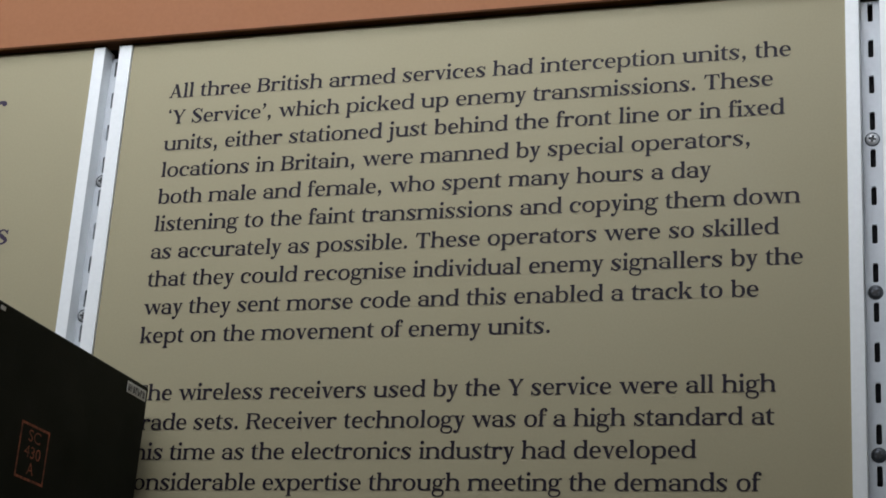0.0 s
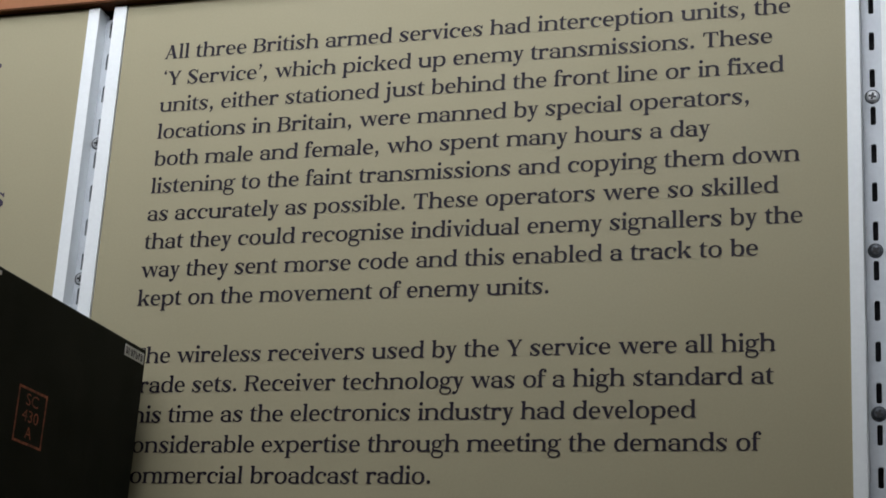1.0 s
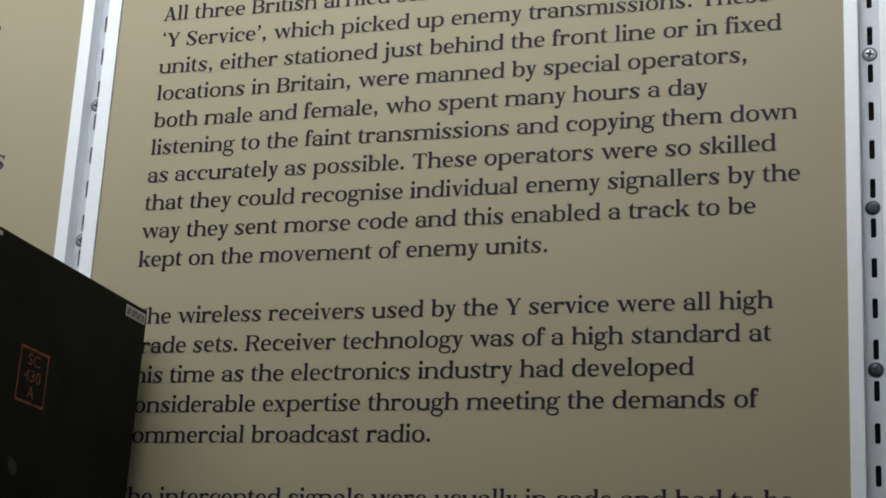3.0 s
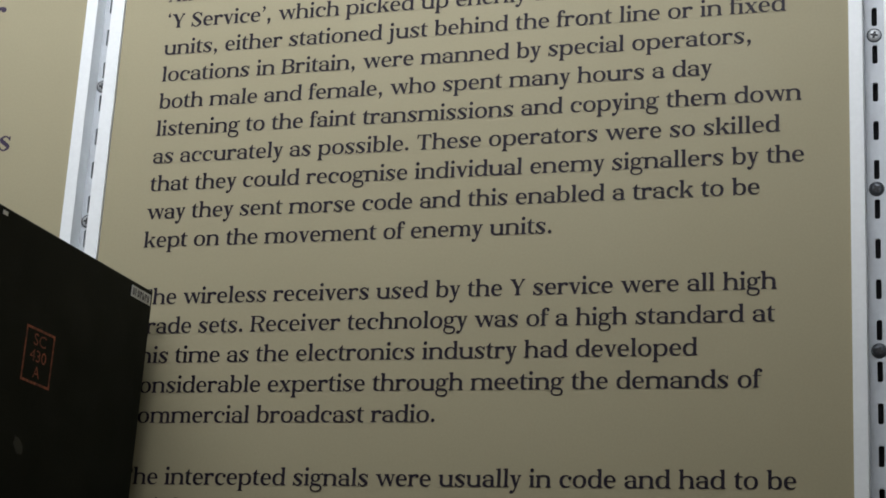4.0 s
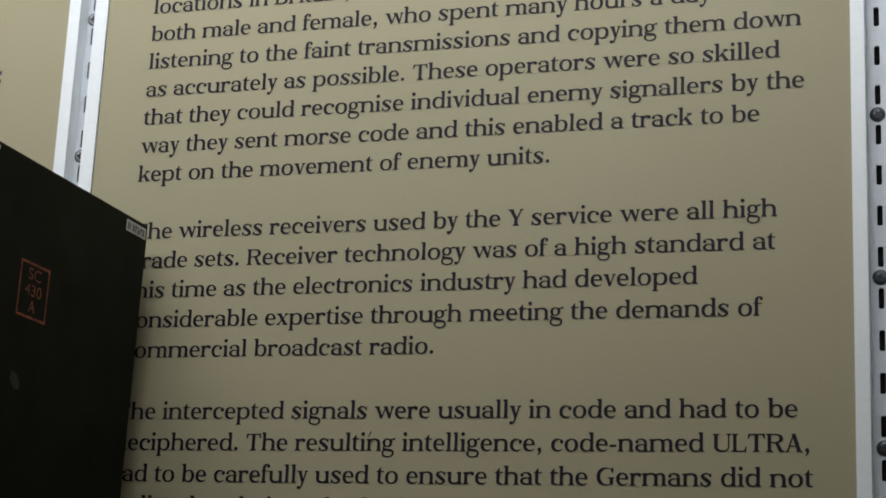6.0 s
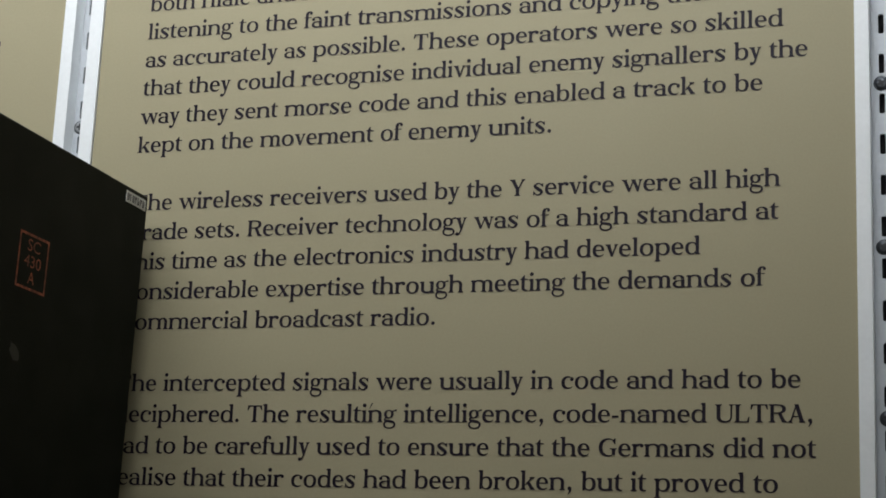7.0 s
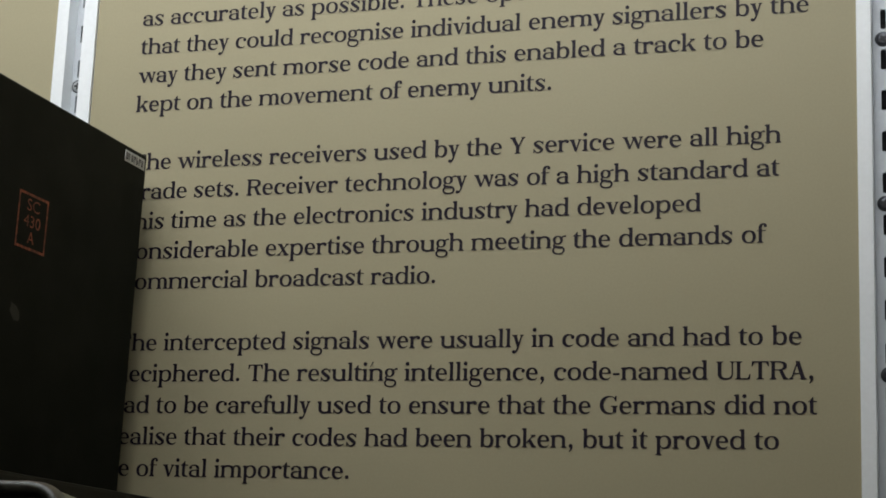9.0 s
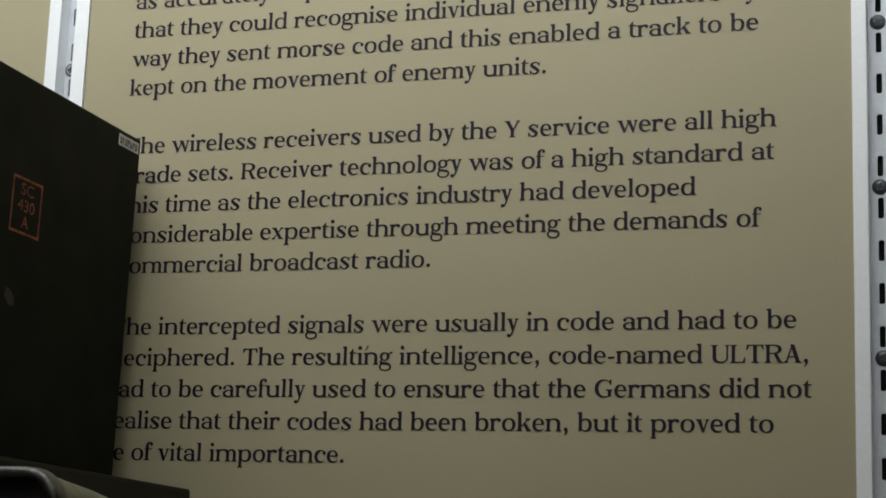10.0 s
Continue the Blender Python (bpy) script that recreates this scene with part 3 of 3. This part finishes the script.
def lathe(profile, steps=24):
    """A turned form: (radius, along) pairs round the y axis."""
    bm = bmesh.new()
    rings = []
    for r, a in profile:
        rings.append([bm.verts.new((r * math.cos(2 * math.pi * i / steps), a, r * math.sin(2 * math.pi * i / steps))) for i in range(steps)] if r > 1e-6 else [bm.verts.new((0, a, 0))])
    for p, q in zip(rings, rings[1:]):
        for i in range(steps):
            j = (i + 1) % steps
            if len(p) == 1:
                bm.faces.new((p[0], q[i], q[j]))
            elif len(q) == 1:
                bm.faces.new((p[i], p[j], q[0]))
            else:
                bm.faces.new((p[i], p[j], q[j], q[i]))
    return bm


# A flat cross on the screw head; the slot's shade is its dark colour.
def cross_shade(r, w):
    bm = bmesh.new()
    for sx, sz in ((r, w), (w, r)):
        bm_box = [(-sx, -sz), (sx, -sz), (sx, sz), (-sx, sz)]
        bm.faces.new([bm.verts.new((x, -0.00004 if sx > sz else -0.00008, z)) for x, z in bm_box])
    return bm


def upright(x, seed, inner, dull_from):
    rnd = random.Random(seed)
    rail = thing("slotted_upright", "white slotted metal upright between tan panels with screws", "upright", (x, 0, 0), "slotted uprights")
    for side in (-1, 1):
        a, b = (-HALF_RAIL + (0.0018 if inner < HALF_GAP else 0.0008), -inner) if side < 0 else (HALF_GAP, HALF_RAIL + 0.0006)
        part("flange", box(a, b, -0.0013, 0.0135, PANEL_LOW, Z0 + 0.0441, 0.0006), WHITE, rail)
    strip = part("slotted_channel", slotted_strip(HALF_GAP - 0.0001, PANEL_LOW, STRIP_TOP), CHANNEL, rail, "grey slotted channel")
    strip.location = (0, DEPTH, 0)
    for k in range(7):
        bright = k < dull_from
        screw = part("screw", lathe([(0.0, -0.0010), (0.0022, -0.0011), (0.0034, -0.0008), (0.0039, -0.0003), (0.0039, 0.0)], 20), ZINC if bright else STEEL, rail, "bright cross-head screw" if bright else "dull steel cross-head screw", True)
        screw.location = (rnd.uniform(-0.0003, 0.0003), DEPTH - 0.0001, SCREW_Z - 0.1 * k)
        screw.rotation_euler = (0, rnd.uniform(-0.25, 0.25) if bright else rnd.uniform(0, 1.5), 0)
        # this dark ring stands for the shadow gap round the head
        part("gap_shade_ring", lathe([(0.0038, -0.0001), (0.0046, -0.0003), (0.0047, 0.0001)], 20), STEEL, screw, "dark ring standing for the shadow gap round the screw", True)
        cut = part("slot_shade", cross_shade(0.0024, 0.0008), SLOT_SHADE, screw)
        cut.location = (0, -0.0011, 0)
    return rail


upright(LEFT_RAIL, 3, 0.0050, 9)
upright(RIGHT_RAIL, 8, 0.0063, 1)

# ---------------------------------------------------------------- shelf and black case
SHELF_TOP = Z0 - 0.4376
shelf = tagged(part("shelf_board", box(-0.55, 0.0, -0.262, 0.0, -0.022, 0.0, 0.0022), SHELF), "dark brown shelf board fixed against the tan panel", "shelf")
shelf.location, shelf.rotation_euler = (0.0640, -0.004, SHELF_TOP), (0, 0, 0.035)

CASE_X, CASE_BACK, CASE_TOP = 0.0188, -0.022, Z0 - 0.2172
case = thing("equipment_case", "black crackle-painted metal equipment case with red stencil mark", "equipment case", (CASE_X, CASE_BACK, SHELF_TOP))
H = CASE_TOP - SHELF_TOP
case.rotation_euler = (0, 0.0145, 0)
part("body", box(-0.34, 0.0, -0.225, 0.0, 0.0, H, 0.0016, 3), BLACK, case)


def on_side(bm):
    """From a drawing that faces -y to the case's side, that faces +x: drawing x runs towards the back."""
    bmesh.ops.transform(bm, matrix=Matrix(((0, -1, 0, 0), (1, 0, 0, 0), (0, 0, 1, 0), (0, 0, 0, 1))), verts=bm.verts)
    return bm


def flat(points, lift=0.0):
    bm = bmesh.new()
    bm.faces.new([bm.verts.new((x, -lift, z)) for x, z in points])
    return bm


def bars(rects, lift):
    bm = bmesh.new()
    for x0, x1, z0, z1 in rects:
        bm.faces.new([bm.verts.new((x, -lift, z)) for x, z in ((x0, z0), (x1, z0), (x1, z1), (x0, z1))])
    return bm


label = part("label", on_side(box(-0.0297, -0.0034, -0.0004, 0.0, H - 0.0104, H - 0.0031, 0.0001, 1)), PAPER, case, "small off-white paper label")
part("label_print", on_side(bars([(-0.0287 + 0.0034 * i + dx, -0.0287 + 0.0034 * i + dx + wide, H - top, H - low) for i in range(7) for dx, wide, top, low in ((0.0, 0.0008, 0.0092, 0.0045), (0.0014, 0.0009, 0.0088 - 0.002 * (i % 2), 0.0048 + 0.0015 * (i % 3 == 1)), (0.0008, 0.0006, 0.0092 - 0.0035 * (i % 2), 0.0084 - 0.0035 * (i % 2)))], 0.0006)), INK, label, "dark unreadable characters")
part("label_scrap", on_side(box(-0.1870, -0.1820, -0.0004, 0.0, H - 0.0050, H - 0.0026, 0.0001, 1)), PAPER, case, "small white paper scrap")

rnd = random.Random(5)
scuff_points = [(-0.140 + (0.0075 + rnd.uniform(-0.003, 0.002)) * math.cos(k * math.pi / 7) * 0.7 + 0.002 * math.sin(k * math.pi / 7), Z0 - 0.3428 - SHELF_TOP - (0.0052 + rnd.uniform(-0.002, 0.002)) * math.sin(k * math.pi / 7)) for k in range(14)]
part("scuff", on_side(flat(scuff_points, 0.0001)), WORN, case, "pale worn scuff")
streak = [(-0.031 + 0.0016 * math.cos(k * math.pi / 6) + 0.0022 * math.sin(k * math.pi / 6), H - 0.039 - (0.003 + rnd.uniform(-0.001, 0.001)) * math.sin(k * math.pi / 6)) for k in range(12)]
part("scuff", on_side(flat(streak, 0.0001)), RUBBED, case, "small worn scuff")

# red stencil: a frame with SC 430 A
mark_l, mark_r, mark_b, mark_t = -0.1468, -0.1146, Z0 - 0.3070 - SHELF_TOP, Z0 - 0.2749 - SHELF_TOP
w = 0.0015
part("stencil_frame", on_side(bars([(mark_l, mark_r, mark_t - w, mark_t), (mark_l, mark_r, mark_b, mark_b + w), (mark_l, mark_l + w, mark_b + w, mark_t - w), (mark_r - w, mark_r, mark_b + w, mark_t - w)], 0.0002)), RED, case, "faded red painted frame")


curve = bpy.data.curves.new("stencil", "FONT")
curve.resolution_u = 4
setter = new("stencil", curve)


def plain_text(text, height, width, cx, z):
    curve.body = text
    bpy.context.view_layer.update()
    ev = setter.evaluated_get(bpy.context.evaluated_depsgraph_get())
    bm = bmesh.new()
    bm.from_mesh(ev.to_mesh())
    ev.to_mesh_clear()
    xs = [v.co.x for v in bm.verts]
    k = width / (max(xs) - min(xs))
    for v in bm.verts:
        v.co = ((v.co.x - (max(xs) + min(xs)) / 2) * k + cx, -0.0002, z + v.co.y * height / 0.682)
    return bm


mid = (mark_l + mark_r) / 2
for text, wide, z in (("SC", 0.0135, mark_t - 0.0098), ("430", 0.0180, mark_t - 0.0190), ("A", 0.0072, mark_t - 0.0282)):
    part("stencil_text", on_side(plain_text(text, 0.0066, wide, mid, z)), RED, case, "faded red stencilled characters")
bpy.data.objects.remove(setter)


# ---------------------------------------------------------------- instrument in front of the shelf
def ring(hw, hh, r, y, steps=8):
    """A rounded rectangle round the origin, at y."""
    pts = []
    for i, (cx, cz) in enumerate(((1, 1), (-1, 1), (-1, -1), (1, -1))):
        for j in range(steps + 1):
            a = i * math.pi / 2 + j * math.pi / 2 / steps
            pts.append((cx * (hw - r) + r * math.cos(a), y, cz * (hh - r) + r * math.sin(a)))
    return pts


def loft(rings, close_last=True, close_first=False):
    bm = bmesh.new()
    made = [[bm.verts.new(p) for p in one] for one in rings]
    for p, q in zip(made, made[1:]):
        for i in range(len(p)):
            j = (i + 1) % len(p)
            bm.faces.new((p[i], p[j], q[j], q[i]))
    if close_last:
        bm.faces.new(made[-1])
    if close_first:
        bm.faces.new(made[0])
    return bm


HW, HH, CR = 0.052, 0.046, 0.0160
meter = thing("instrument_housing", "grey-olive metal instrument housing with a bright rounded rim", "instrument", (0.1951 - HW, -0.400, Z0 - 0.4545 - HH))
part("body", loft([ring(HW - 0.001, HH - 0.001, CR, 0.004), ring(HW - 0.001, HH - 0.0013, CR, 0.010), ring(HW - 0.002, HH - 0.0028, CR, 0.026), ring(HW - 0.003, HH - 0.0045, CR, 0.046), ring(HW - 0.006, HH - 0.008, CR, 0.080), ring(HW - 0.010, HH - 0.012, CR * 0.8, 0.095)], True), OLIVE, meter, "grey-olive painted body", True)
rim = [ring(HW - 0.0046, HH - 0.0046, CR - 0.0046, 0.006)]
for k in range(9):
    a = math.pi * (1 - k / 8)
    d = 0.0023 - 0.0023 * math.cos(math.pi - a)
    rim.append(ring(HW - 0.0046 + d, HH - 0.0046 + d, CR - 0.0046 + d, -0.0023 * math.sin(a)))
rim.append(ring(HW, HH, CR, 0.006))
part("rim", loft(rim, False), CHROME, meter, "worn bright metal rim with blotchy reflections painted into its colour", True)
part("glass", loft([ring(HW - 0.0044, HH - 0.0044, CR - 0.0044, 0.0035), ring(HW - 0.012, HH - 0.012, CR - 0.006, 0.0022), ring(HW - 0.024, HH - 0.024, CR - 0.008, 0.0018)], True), GLASS, meter, "dark glass front", True)
structure("plinth", box(-0.45, 0.215, -0.46, -0.29, 0.0, Z0 - 0.4545 - 2 * HH, 0.003), SHELF, "dark plinth under the instrument housing")
